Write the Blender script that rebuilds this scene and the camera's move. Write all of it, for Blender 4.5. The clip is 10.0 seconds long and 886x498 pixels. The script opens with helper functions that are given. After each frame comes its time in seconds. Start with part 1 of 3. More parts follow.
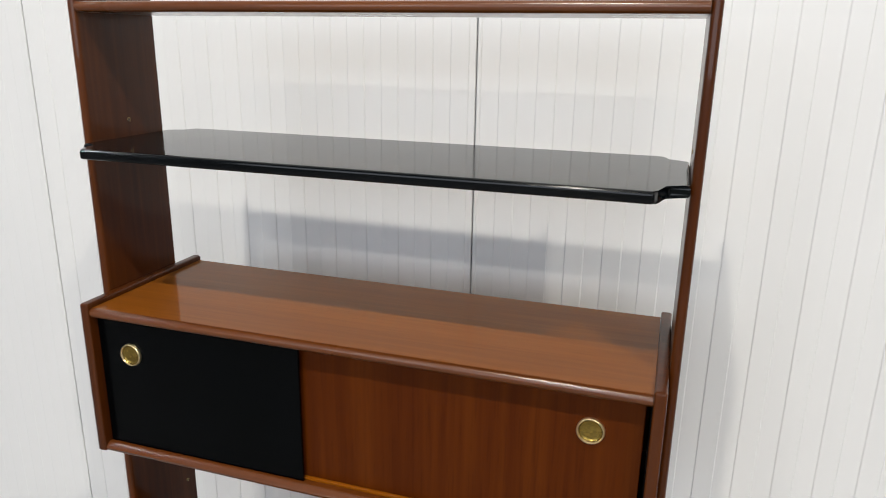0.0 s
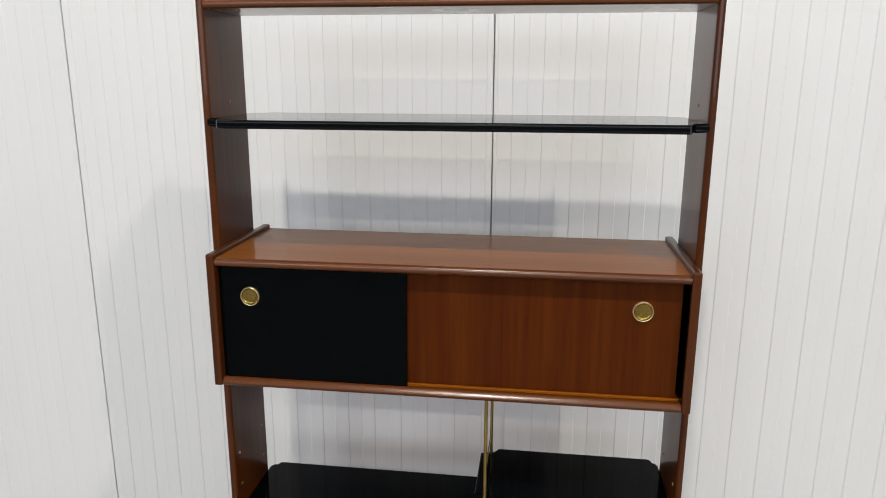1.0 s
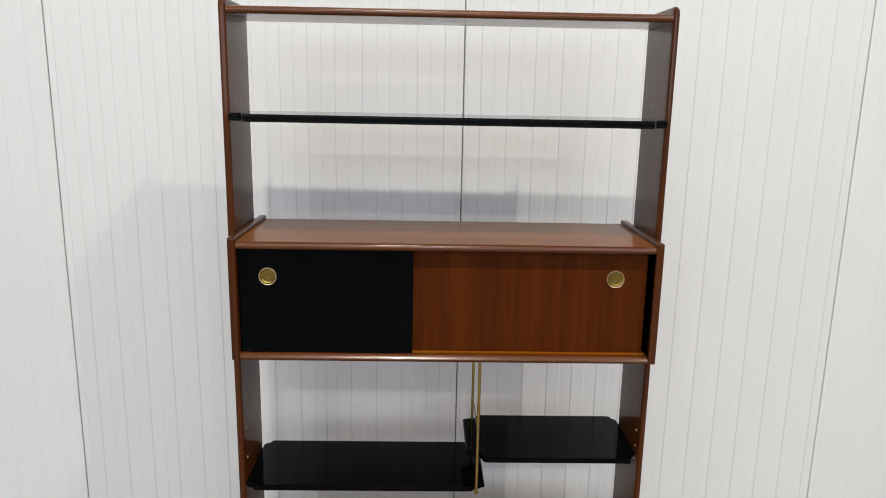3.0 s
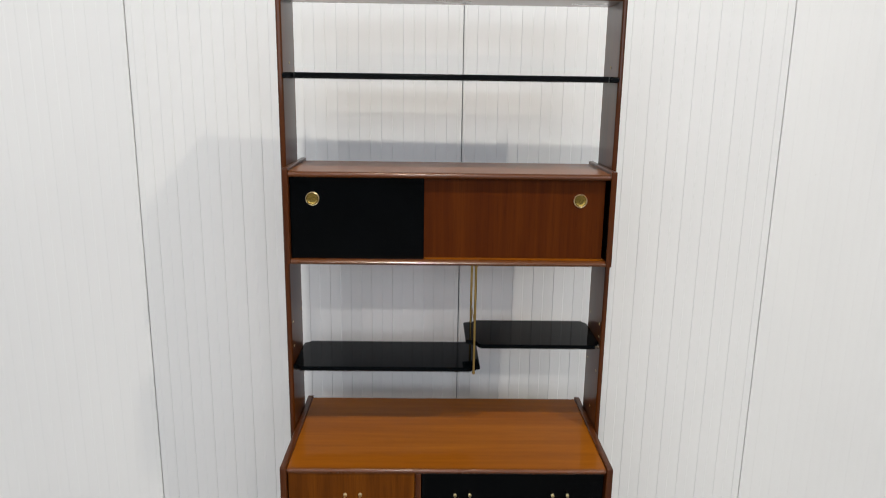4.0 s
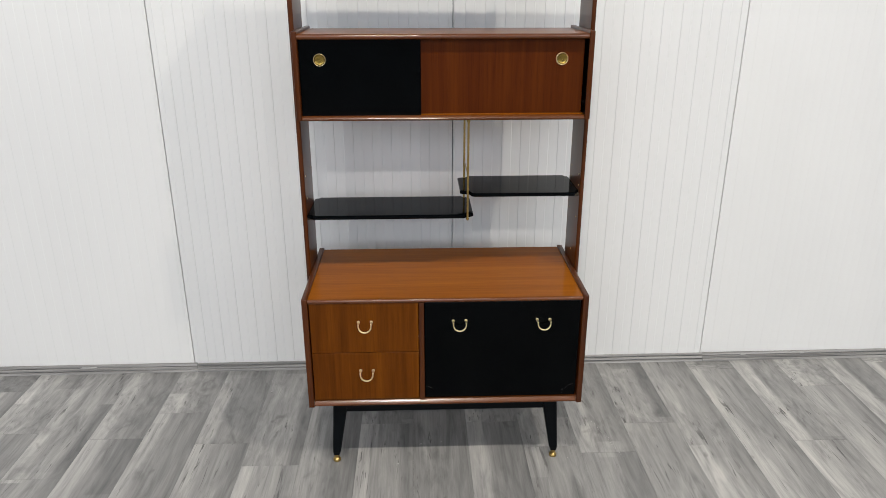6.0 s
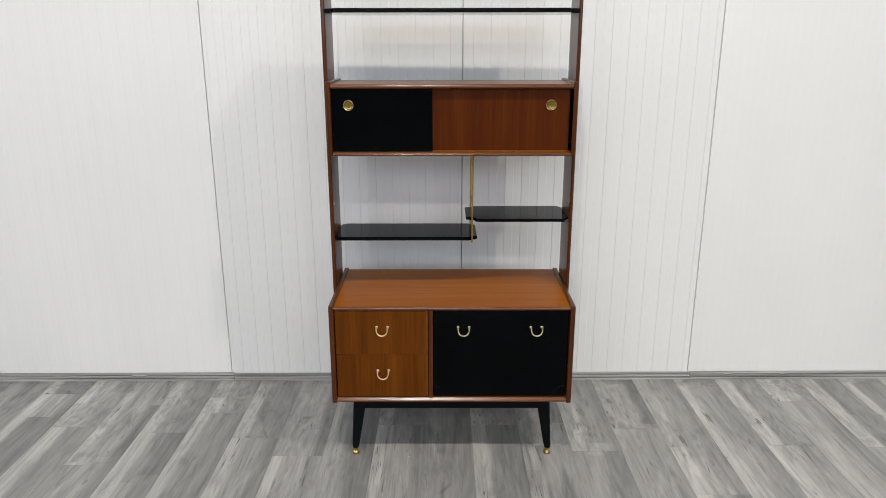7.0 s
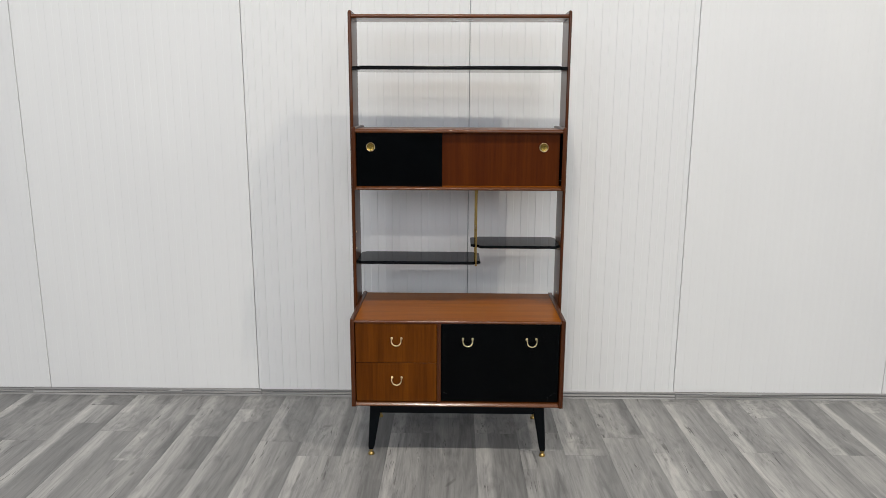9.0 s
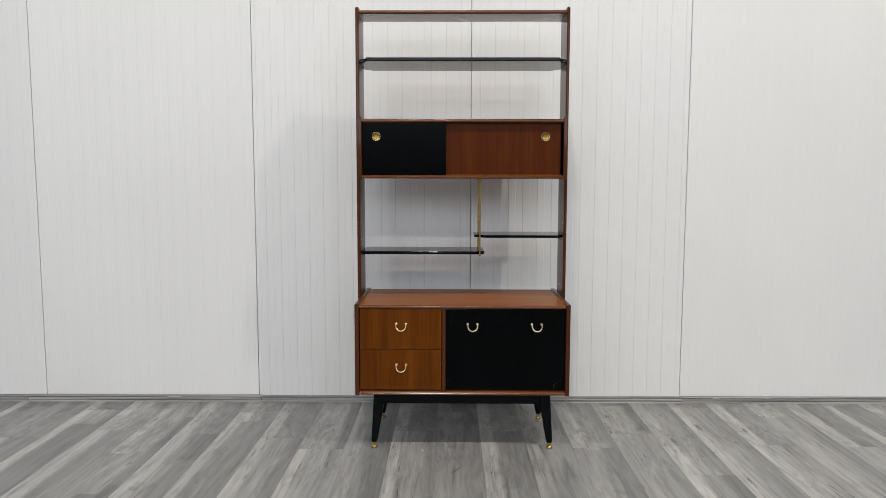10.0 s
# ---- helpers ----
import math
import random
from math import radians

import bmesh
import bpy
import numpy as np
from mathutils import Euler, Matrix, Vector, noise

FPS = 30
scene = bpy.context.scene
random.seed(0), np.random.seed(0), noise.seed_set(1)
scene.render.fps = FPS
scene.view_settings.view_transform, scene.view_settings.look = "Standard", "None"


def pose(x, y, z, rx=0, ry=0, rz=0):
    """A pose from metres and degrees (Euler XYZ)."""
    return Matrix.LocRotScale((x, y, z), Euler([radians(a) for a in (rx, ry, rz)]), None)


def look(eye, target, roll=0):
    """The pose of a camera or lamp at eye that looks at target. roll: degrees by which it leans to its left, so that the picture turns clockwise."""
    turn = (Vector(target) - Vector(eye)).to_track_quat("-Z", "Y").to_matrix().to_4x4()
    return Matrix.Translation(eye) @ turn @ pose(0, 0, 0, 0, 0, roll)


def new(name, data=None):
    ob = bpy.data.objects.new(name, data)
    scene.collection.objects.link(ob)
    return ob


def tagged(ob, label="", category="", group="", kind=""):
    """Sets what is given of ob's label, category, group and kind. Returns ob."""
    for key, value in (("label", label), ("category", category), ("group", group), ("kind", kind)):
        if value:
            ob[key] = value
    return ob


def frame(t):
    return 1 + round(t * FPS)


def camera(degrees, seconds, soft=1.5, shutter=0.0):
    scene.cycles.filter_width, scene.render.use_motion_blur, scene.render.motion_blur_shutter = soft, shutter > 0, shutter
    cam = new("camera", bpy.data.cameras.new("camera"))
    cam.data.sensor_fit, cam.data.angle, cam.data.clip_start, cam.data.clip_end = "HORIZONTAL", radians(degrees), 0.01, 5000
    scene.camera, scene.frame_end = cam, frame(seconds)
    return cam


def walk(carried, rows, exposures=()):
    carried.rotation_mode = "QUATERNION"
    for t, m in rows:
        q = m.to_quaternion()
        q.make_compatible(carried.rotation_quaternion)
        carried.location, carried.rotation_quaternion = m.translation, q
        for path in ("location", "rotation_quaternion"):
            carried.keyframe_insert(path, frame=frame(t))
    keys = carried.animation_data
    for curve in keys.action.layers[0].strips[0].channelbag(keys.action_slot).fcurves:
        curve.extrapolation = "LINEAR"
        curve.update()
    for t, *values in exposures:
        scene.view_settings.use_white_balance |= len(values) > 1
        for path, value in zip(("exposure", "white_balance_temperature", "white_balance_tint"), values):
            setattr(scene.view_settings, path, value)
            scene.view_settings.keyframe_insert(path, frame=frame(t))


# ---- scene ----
cam = camera(63.85, 10.0, 0.7, 0.3)
PATH = [
    (0, (0.435, -0.683, 1.871), (-0.151, 1.145, 1.309), 0.91),
    (0.5, (0.270, -0.887, 1.834), (-0.103, 1.012, 1.331), 0.54),
    (1, (0.168, -1.081, 1.782), (-0.090, 0.846, 1.313), 0.19),
    (1.5, (0.043, -1.175, 1.769), (-0.066, 0.780, 1.359), 1.21),
    (2, (-0.027, -1.232, 1.763), (-0.012, 0.724, 1.343), 0.97),
    (2.2, (-0.023, -1.240, 1.762), (0.006, 0.717, 1.349), 0.88),
    (3.3, (-0.047, -1.368, 1.726), (0.002, 0.586, 1.303), 1.05),
    (3.5, (-0.045, -1.483, 1.707), (0.005, 0.471, 1.282), 0.94),
    (4, (-0.054, -1.773, 1.676), (-0.017, 0.176, 1.228), 0.84),
    (4.5, (-0.091, -1.966, 1.631), (-0.034, -0.056, 1.038), -0.09),
    (5, (-0.078, -1.994, 1.594), (-0.004, -0.120, 0.898), 0.27),
    (5.2, (-0.081, -1.993, 1.593), (-0.005, -0.127, 0.877), 0.28),
    (6.3, (-0.082, -2.152, 1.591), (-0.025, -0.276, 0.903), -0.27),
    (6.5, (-0.068, -2.237, 1.594), (-0.022, -0.346, 0.945), -0.35),
    (7, (-0.029, -2.473, 1.595), (-0.032, -0.554, 1.032), -0.06),
    (7.5, (-0.059, -2.631, 1.601), (-0.054, -0.701, 1.077), 0.05),
    (8, (-0.057, -2.776, 1.613), (-0.045, -0.837, 1.126), -0.24),
    (8.5, (-0.022, -2.849, 1.606), (-0.032, -0.901, 1.153), -0.21),
    (8.7, (-0.024, -2.880, 1.597), (-0.042, -0.928, 1.160), -0.08),
    (9, (-0.013, -2.905, 1.549), (-0.047, -0.946, 1.149), 0.21),
    (9.5, (-0.021, -2.966, 1.371), (-0.059, -0.988, 1.077), -0.12),
    (10, (-0.050, -2.987, 1.174), (-0.072, -0.997, 0.981), 0.10),
]
walk(cam, [(t, look(eye, target, roll)) for t, eye, target, roll in PATH], [(0.0, 0.03), (0.5, -0.04), (1.0, -0.07), (2.2, -0.10), (4.0, -0.07), (5.0, 0.05), (6.5, 0.03), (7.5, -0.05), (9.0, -0.17), (10.0, -0.20)])

# ---- light: a warehouse hall with rows of round ceiling lamps ----
world = bpy.data.worlds.new("hall_world")
scene.world = world
world.use_nodes = True
world.node_tree.nodes["Background"].inputs[0].default_value = (0.5, 0.55, 0.62, 1)
world.node_tree.nodes["Background"].inputs[1].default_value = 0.05

WARM, NEUTRAL, COOL, FILL = (1.0, 0.934, 0.822), (1.0, 0.950, 0.895), (0.955, 0.950, 1.0), (0.835, 0.905, 1.0)
# rows of lamps: y, height, radius, then x, watts and colour of each
LAMP_ROWS = [
    (-2.58, 6.20, 0.07, ((-5.60, 86, COOL), (-0.29, 153, WARM), (3.08, 174, WARM), (6.45, 20, WARM))),
    (-8.70, 6.20, 0.14, ((-3.66, 112, NEUTRAL), (-0.29, 160, NEUTRAL), (3.08, 112, NEUTRAL))),
]
# unseen helper: a broad cool fill lamp added high in the far wall
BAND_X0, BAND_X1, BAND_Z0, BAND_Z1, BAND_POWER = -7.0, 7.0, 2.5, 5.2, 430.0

# ---- materials ----


class Mat:
    """A small builder for node materials."""

    def __init__(self, name, rough=0.5, metal=0.0):
        self.mat = bpy.data.materials.new(name)
        self.mat.use_nodes = True
        self.nt = self.mat.node_tree
        self.bsdf = self.nt.nodes["Principled BSDF"]
        self.bsdf.inputs["Roughness"].default_value = rough
        self.bsdf.inputs["Metallic"].default_value = metal

    def node(self, kind, **values):
        n = self.nt.nodes.new(kind)
        for key, value in values.items():
            n.inputs[key.replace("_", " ")].default_value = value
        return n

    def link(self, a, b):
        self.nt.links.new(a, b)

    def coords(self, scale, jitter=True):
        """Object coordinates, scaled, shifted by a random offset for each object."""
        tex = self.nt.nodes.new("ShaderNodeTexCoord")
        out = tex.outputs["Object"]
        if jitter:
            info = self.nt.nodes.new("ShaderNodeObjectInfo")
            mul = self.nt.nodes.new("ShaderNodeVectorMath")
            mul.operation = "SCALE"
            mul.inputs[0].default_value = (7.3, 11.1, 5.7)
            self.link(info.outputs["Random"], mul.inputs["Scale"])
            add = self.nt.nodes.new("ShaderNodeVectorMath")
            self.link(out, add.inputs[0])
            self.link(mul.outputs[0], add.inputs[1])
            out = add.outputs[0]
        m = self.nt.nodes.new("ShaderNodeMapping")
        m.inputs["Scale"].default_value = scale
        self.link(out, m.inputs["Vector"])
        return m.outputs[0]

    def noise(self, vector, scale, detail=4.0, rough=0.55, distort=0.0):
        n = self.node("ShaderNodeTexNoise", Scale=scale, Detail=detail, Roughness=rough, Distortion=distort)
        self.link(vector, n.inputs["Vector"])
        return n.outputs["Fac"]

    def ramp(self, fac, stops):
        r = self.nt.nodes.new("ShaderNodeValToRGB")
        e = r.color_ramp.elements
        while len(e) < len(stops):
            e.new(0.5)
        for k, (pos, col) in enumerate(stops):
            e[k].position = pos
            e[k].color = (*col, 1) if len(col) == 3 else col
        self.link(fac, r.inputs["Fac"])
        return r.outputs["Color"]

    def mix(self, a, b, fac, mode="MIX"):
        m = self.nt.nodes.new("ShaderNodeMix")
        m.data_type, m.blend_type = "RGBA", mode
        for value, slot in ((fac, m.inputs[0]), (a, m.inputs[6]), (b, m.inputs[7])):
            if isinstance(value, (int, float)):
                slot.default_value = value
            elif isinstance(value, tuple):
                slot.default_value = (*value, 1)
            else:
                self.link(value, slot)
        return m.outputs[2]

    def math(self, op, a, b=0.0):
        m = self.nt.nodes.new("ShaderNodeMath")
        m.operation = op
        for value, slot in ((a, m.inputs[0]), (b, m.inputs[1])):
            if isinstance(value, (int, float)):
                slot.default_value = value
            else:
                self.link(value, slot)
        return m.outputs[0]

    def bump(self, height, strength, distance=0.001):
        b = self.node("ShaderNodeBump", Strength=strength, Distance=distance)
        self.link(height, b.inputs["Height"])
        self.link(b.outputs[0], self.bsdf.inputs["Normal"])

    def set(self, name, value):
        slot = self.bsdf.inputs[name]
        if isinstance(value, (int, float)):
            slot.default_value = value
        elif isinstance(value, tuple):
            slot.default_value = (*value, 1)
        else:
            self.link(value, slot)
        return self


def wood(name, dark, mid, light, axis, leaf=0.0, rough=0.3, coat=0.2, spec=0.25, step_size=0.1, pore_depth=0.2, polish=0.06, figure=14.0):
    """Lacquered veneer with the grain along an axis; leaf: width of the veneer leaves across x."""
    m = Mat(name, rough)
    fine = {"x": (3.0, 90.0, 90.0), "y": (90.0, 3.0, 90.0), "z": (90.0, 90.0, 3.0)}[axis]
    broad = {"x": (0.8, figure, figure), "y": (figure, 0.8, figure), "z": (figure, figure, 0.8)}[axis]
    pore = {"x": (14.0, 420.0, 420.0), "y": (420.0, 14.0, 420.0), "z": (420.0, 420.0, 14.0)}[axis]
    a = m.noise(m.coords(broad), 1.0, 5.0, 0.6, 0.6)
    b = m.noise(m.coords(fine), 1.0, 4.0, 0.6, 0.3)
    c = m.noise(m.coords(pore), 1.0, 2.0, 0.5)
    f = m.math("ADD", m.math("MULTIPLY", a, 0.62), m.math("MULTIPLY", b, 0.38))
    if leaf:
        tex = m.nt.nodes.new("ShaderNodeTexCoord")
        sep = m.nt.nodes.new("ShaderNodeSeparateXYZ")
        m.link(tex.outputs["Object"], sep.inputs[0])
        step = m.math("FLOOR", m.math("DIVIDE", m.math("ADD", sep.outputs[0], 0.096), leaf))
        wn = m.nt.nodes.new("ShaderNodeTexWhiteNoise")
        wn.noise_dimensions = "1D"
        m.link(step, wn.inputs["W"])
        f = m.math("ADD", f, m.math("MULTIPLY", m.math("SUBTRACT", wn.outputs["Value"], 0.5), step_size))
    col = m.ramp(f, [(0.30, dark), (0.50, mid), (0.70, light)])
    pores = m.ramp(c, [(0.34, (0.55, 0.5, 0.45)), (0.46, (1, 1, 1))])
    m.set("Base Color", m.mix(col, pores, pore_depth, "MULTIPLY"))
    smear = m.noise(m.coords((6, 6, 6)), 1.0, 3.0)
    m.set("Roughness", m.math("ADD", m.math("MULTIPLY", smear, 0.06), rough - 0.03))
    m.set("Coat Weight", coat).set("Coat Roughness", polish).set("Specular IOR Level", spec)
    m.bump(c, 0.012, 0.0003)
    return m.mat


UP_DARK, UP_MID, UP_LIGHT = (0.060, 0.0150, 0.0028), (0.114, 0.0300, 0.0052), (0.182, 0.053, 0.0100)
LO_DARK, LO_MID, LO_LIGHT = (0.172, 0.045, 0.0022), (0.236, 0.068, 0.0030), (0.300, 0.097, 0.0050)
wood_x = wood("teak_grain_along", (0.086, 0.0225, 0.0040), (0.120, 0.0325, 0.0058), (0.160, 0.046, 0.0088), "x", rough=0.26, coat=0.24, spec=0.10)
wood_y = wood("teak_grain_deep", UP_DARK, UP_MID, UP_LIGHT, "y", rough=0.28)
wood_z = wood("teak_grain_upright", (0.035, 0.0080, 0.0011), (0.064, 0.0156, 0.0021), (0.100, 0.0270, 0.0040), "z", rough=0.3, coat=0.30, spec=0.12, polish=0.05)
rail_wood = wood("teak_rail", (0.072, 0.0185, 0.0028), (0.108, 0.0290, 0.0044), (0.154, 0.0440, 0.0072), "x", rough=0.28, coat=0.95, spec=0.08, polish=0.22)
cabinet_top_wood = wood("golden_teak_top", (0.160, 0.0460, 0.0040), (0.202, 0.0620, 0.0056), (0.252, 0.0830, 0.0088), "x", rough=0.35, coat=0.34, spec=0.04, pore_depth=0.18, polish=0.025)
door_wood = wood("teak_door_veneer", (0.054, 0.0098, 0.0008), (0.074, 0.0152, 0.0012), (0.098, 0.0230, 0.0020), "z", leaf=0.042, rough=0.34, coat=0.0, spec=0.08, step_size=0.05, pore_depth=0.35, figure=36.0)
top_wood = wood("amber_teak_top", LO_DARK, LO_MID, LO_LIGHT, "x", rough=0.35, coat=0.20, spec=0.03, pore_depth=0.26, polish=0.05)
drawer_wood = wood("amber_teak_drawer_veneer", (0.078, 0.0200, 0.0014), (0.127, 0.0358, 0.0025), (0.182, 0.0560, 0.0045), "z", leaf=0.125, rough=0.3, coat=0.0, spec=0.08, step_size=0.12, pore_depth=0.3)


def lacquer(name, rough, value=0.0022, spec=0.5):
    m = Mat(name, rough)
    m.set("Specular IOR Level", spec)
    a = m.noise(m.coords((9, 9, 9)), 1.0, 5.0)
    b = m.noise(m.coords((60, 60, 60)), 1.0, 3.0)
    m.set("Base Color", m.ramp(a, [(0.35, (value * 0.7, value * 1.2, value * 1.6)), (0.7, (value * 1.2, value * 2.0, value * 2.8))]))
    m.set("Roughness", m.math("ADD", m.math("MULTIPLY", m.math("ADD", a, b), 0.07), rough - 0.07))
    m.bump(b, 0.03, 0.0003)
    return m.mat


gloss_black = lacquer("black_gloss_lacquer", 0.10, 0.0013, 0.22)
shelf_black = lacquer("black_shelf_lacquer", 0.08, 0.0010, 0.07)
slide_black = lacquer("black_sliding_door_lacquer", 0.20, 0.0006, 0.075)
satin_black = lacquer("black_satin_lacquer", 0.17, 0.0005, 0.065)
leg_black = lacquer("black_leg_paint", 0.42, 0.0016, 0.10)


def brass_mat(name, colour, rough):
    m = Mat(name, rough, 1.0)
    a = m.noise(m.coords((120, 120, 120)), 1.0, 3.0)
    b = m.noise(m.coords((25, 25, 25)), 1.0, 3.0)
    m.set("Base Color", m.ramp(b, [(0.3, tuple(c * 0.7 for c in colour)), (0.65, colour)]))
    m.set("Roughness", m.math("ADD", m.math("MULTIPLY", a, 0.14), rough - 0.07))
    return m.mat


# brass for the pull dishes, coloured dark to carry their dim reflections
brass = brass_mat("dark_reflection_brass", (0.36, 0.245, 0.060), 0.26)
foot_brass = brass_mat("tarnished_foot_brass", (0.50, 0.35, 0.13), 0.40)
dull_brass = brass_mat("dull_brass_rod", (0.50, 0.34, 0.11), 0.34)
bright_brass = brass_mat("polished_brass", (1.0, 0.83, 0.49), 0.34)
dark_metal = Mat("dark_screw_metal", 0.4, 1.0).set("Base Color", (0.10, 0.08, 0.06)).mat
scratch_mat = Mat("bare_scratch", 0.6).set("Base Color", (0.06, 0.055, 0.05)).mat


def wall_paint():
    m = Mat("white_coated_steel", 0.42)
    a = m.noise(m.coords((0.9, 0.9, 0.5)), 1.0, 4.0)
    b = m.noise(m.coords((35, 35, 35)), 1.0, 3.0)
    spots = m.noise(m.coords((70, 70, 70)), 1.0, 2.0)
    base = m.ramp(a, [(0.3, (0.743, 0.743, 0.743)), (0.7, (0.80, 0.80, 0.792))])
    dirt = m.ramp(spots, [(0.165, (0.35, 0.32, 0.28)), (0.195, (1, 1, 1))])
    m.set("Base Color", m.mix(base, dirt, 0.55, "MULTIPLY"))
    m.set("Roughness", m.math("ADD", m.math("MULTIPLY", a, 0.2), 0.32))
    m.bump(b, 0.05, 0.0006)
    return m.mat


panel_white = wall_paint()
seam_grey = Mat("seam_sealant", 0.7).set("Base Color", (0.32, 0.33, 0.34)).mat
plain_white = Mat("lamp_enamel", 0.5).set("Base Color", (0.72, 0.72, 0.70)).mat
hall_grey = Mat("hall_paint", 0.8).set("Base Color", (0.45, 0.455, 0.46)).mat
far_wall_grey = Mat("far_hall_paint", 0.8).set("Base Color", (0.20, 0.20, 0.205)).mat
ceiling_mat = Mat("hall_ceiling_sheet", 0.6).set("Base Color", (0.55, 0.56, 0.57)).mat


PLANK_W, PLANK_L = 0.2010, 1.22


def plank_mat(name, per_object=True):
    """Grey weathered-oak vinyl plank, printed with staves of differing width and tone, grain along y."""
    m = Mat(name, 0.42)
    if per_object:
        rnd = m.nt.nodes.new("ShaderNodeObjectInfo").outputs["Random"]
    else:
        rnd = m.nt.nodes.new("ShaderNodeNewGeometry").outputs["Random Per Island"]
    tex = m.nt.nodes.new("ShaderNodeTexCoord")
    sep = m.nt.nodes.new("ShaderNodeSeparateXYZ")
    m.link(tex.outputs["Object"], sep.inputs[0])
    px, py = sep.outputs[0], sep.outputs[1]
    if not per_object:
        px = m.math("MULTIPLY", m.math("SUBTRACT", m.math("FRACT", m.math("DIVIDE", m.math("ADD", px, 0.1136), PLANK_W)), 0.5), PLANK_W)

    def chance(value, salt):
        n = m.nt.nodes.new("ShaderNodeTexWhiteNoise")
        n.noise_dimensions = "1D"
        m.link(m.math("ADD", m.math("MULTIPLY", value, 37.7), salt), n.inputs["W"])
        return n.outputs["Value"]

    u = m.math("ADD", m.math("DIVIDE", px, PLANK_W), 0.5)
    along = m.nt.nodes.new("ShaderNodeCombineXYZ")
    m.link(m.math("MULTIPLY", rnd, 53.0), along.inputs[0])
    m.link(m.math("MULTIPLY", py, 2.3), along.inputs[1])
    wander = m.noise(along.outputs[0], 1.0, 3.0)
    u = m.math("ADD", u, m.math("MULTIPLY", m.math("SUBTRACT", wander, 0.5), 0.16))

    def stave(salt, low, high):
        """The tone of one printed stave, which changes once at a butt end."""
        key = m.math("ADD", m.math("MULTIPLY", rnd, 91.0), salt)
        cut = m.math("SUBTRACT", m.math("MULTIPLY", chance(key, 2.2), 2.2), 1.1)
        key = m.math("ADD", key, m.math("MULTIPLY", m.math("GREATER_THAN", py, cut), 1.37))
        return m.math("ADD", m.math("MULTIPLY", chance(key, 7.7), high - low), low)

    def soft_step(at, width):
        r = m.nt.nodes.new("ShaderNodeMapRange")
        r.interpolation_type = "SMOOTHSTEP"
        m.link(m.math("SUBTRACT", u, at), r.inputs["Value"])
        r.inputs["From Min"].default_value, r.inputs["From Max"].default_value = -width, width
        return r.outputs["Result"]

    def between(a, b, fac):
        return m.math("ADD", m.math("MULTIPLY", a, m.math("SUBTRACT", 1.0, fac)), m.math("MULTIPLY", b, fac))

    cut_a = m.math("ADD", m.math("MULTIPLY", chance(rnd, 1.3), 0.20), 0.20)
    cut_b = m.math("ADD", m.math("MULTIPLY", chance(rnd, 8.1), 0.22), 0.56)
    pick = between(between(stave(0.0, 0.50, 1.0), stave(3.17, 0.20, 0.75), soft_step(cut_a, 0.055)), stave(6.34, 0.0, 0.55), soft_step(cut_b, 0.09))
    which = m.math("MULTIPLY", rnd, 91.0)
    tone = m.ramp(pick, [(0.0, (0.150, 0.150, 0.150)), (0.35, (0.204, 0.203, 0.201)), (0.65, (0.280, 0.277, 0.272)), (1.0, (0.390, 0.383, 0.373))])
    shift = m.nt.nodes.new("ShaderNodeCombineXYZ")
    m.link(m.math("MULTIPLY", which, 0.71), shift.inputs[0])
    m.link(m.math("MULTIPLY", which, 1.93), shift.inputs[1])
    place = m.nt.nodes.new("ShaderNodeVectorMath")
    m.link(tex.outputs["Object"], place.inputs[0])
    m.link(shift.outputs[0], place.inputs[1])

    def scaled(scale):
        n = m.nt.nodes.new("ShaderNodeMapping")
        n.inputs["Scale"].default_value = scale
        m.link(place.outputs[0], n.inputs["Vector"])
        return n.outputs[0]

    cloud = m.noise(scaled((21.0, 3.0, 21.0)), 1.0, 6.0, 0.62, 1.1)
    grain = m.noise(scaled((55.0, 2.0, 55.0)), 1.0, 5.0, 0.6, 0.5)
    fibre = m.noise(scaled((240.0, 7.0, 240.0)), 1.0, 3.0, 0.6)
    crack = m.noise(scaled((70.0, 5.0, 70.0)), 1.0, 4.0, 0.6, 0.9)
    where = m.noise(scaled((7.0, 2.4, 7.0)), 1.0, 3.0)
    knot = m.noise(scaled((13.0, 7.0, 13.0)), 1.0, 2.0, 0.5, 0.6)
    c = m.mix(tone, m.ramp(cloud, [(0.28, (0.60, 0.60, 0.605)), (0.48, (0.97, 0.97, 0.97)), (0.72, (1.28, 1.27, 1.25))]), 1.0, "MULTIPLY")
    c = m.mix(c, m.ramp(grain, [(0.30, (0.76, 0.76, 0.765)), (0.5, (1, 1, 1)), (0.70, (1.15, 1.145, 1.14))]), 1.0, "MULTIPLY")
    c = m.mix(c, m.ramp(fibre, [(0.3, (0.91, 0.91, 0.91)), (0.62, (1.05, 1.05, 1.05))]), 1.0, "MULTIPLY")
    line = m.ramp(crack, [(0.60, (0, 0, 0)), (0.65, (1, 1, 1))])
    mask = m.ramp(where, [(0.45, (0, 0, 0)), (0.58, (1, 1, 1))])
    both = m.mix((0, 0, 0), line, mask)
    both = m.math("MULTIPLY", both, m.ramp(pick, [(0.3, (0.15, 0.15, 0.15)), (0.55, (1, 1, 1))]))
    c = m.mix(c, (0.055, 0.053, 0.052), m.math("MULTIPLY", both, 0.85))
    c = m.mix(c, (0.085, 0.082, 0.080), m.math("MULTIPLY", m.ramp(knot, [(0.68, (0, 0, 0)), (0.76, (1, 1, 1))]), 0.5))
    m.set("Base Color", c)
    m.set("Roughness", m.math("ADD", m.math("MULTIPLY", cloud, 0.2), 0.33))
    m.bump(grain, 0.12, 0.0006)
    return m.mat


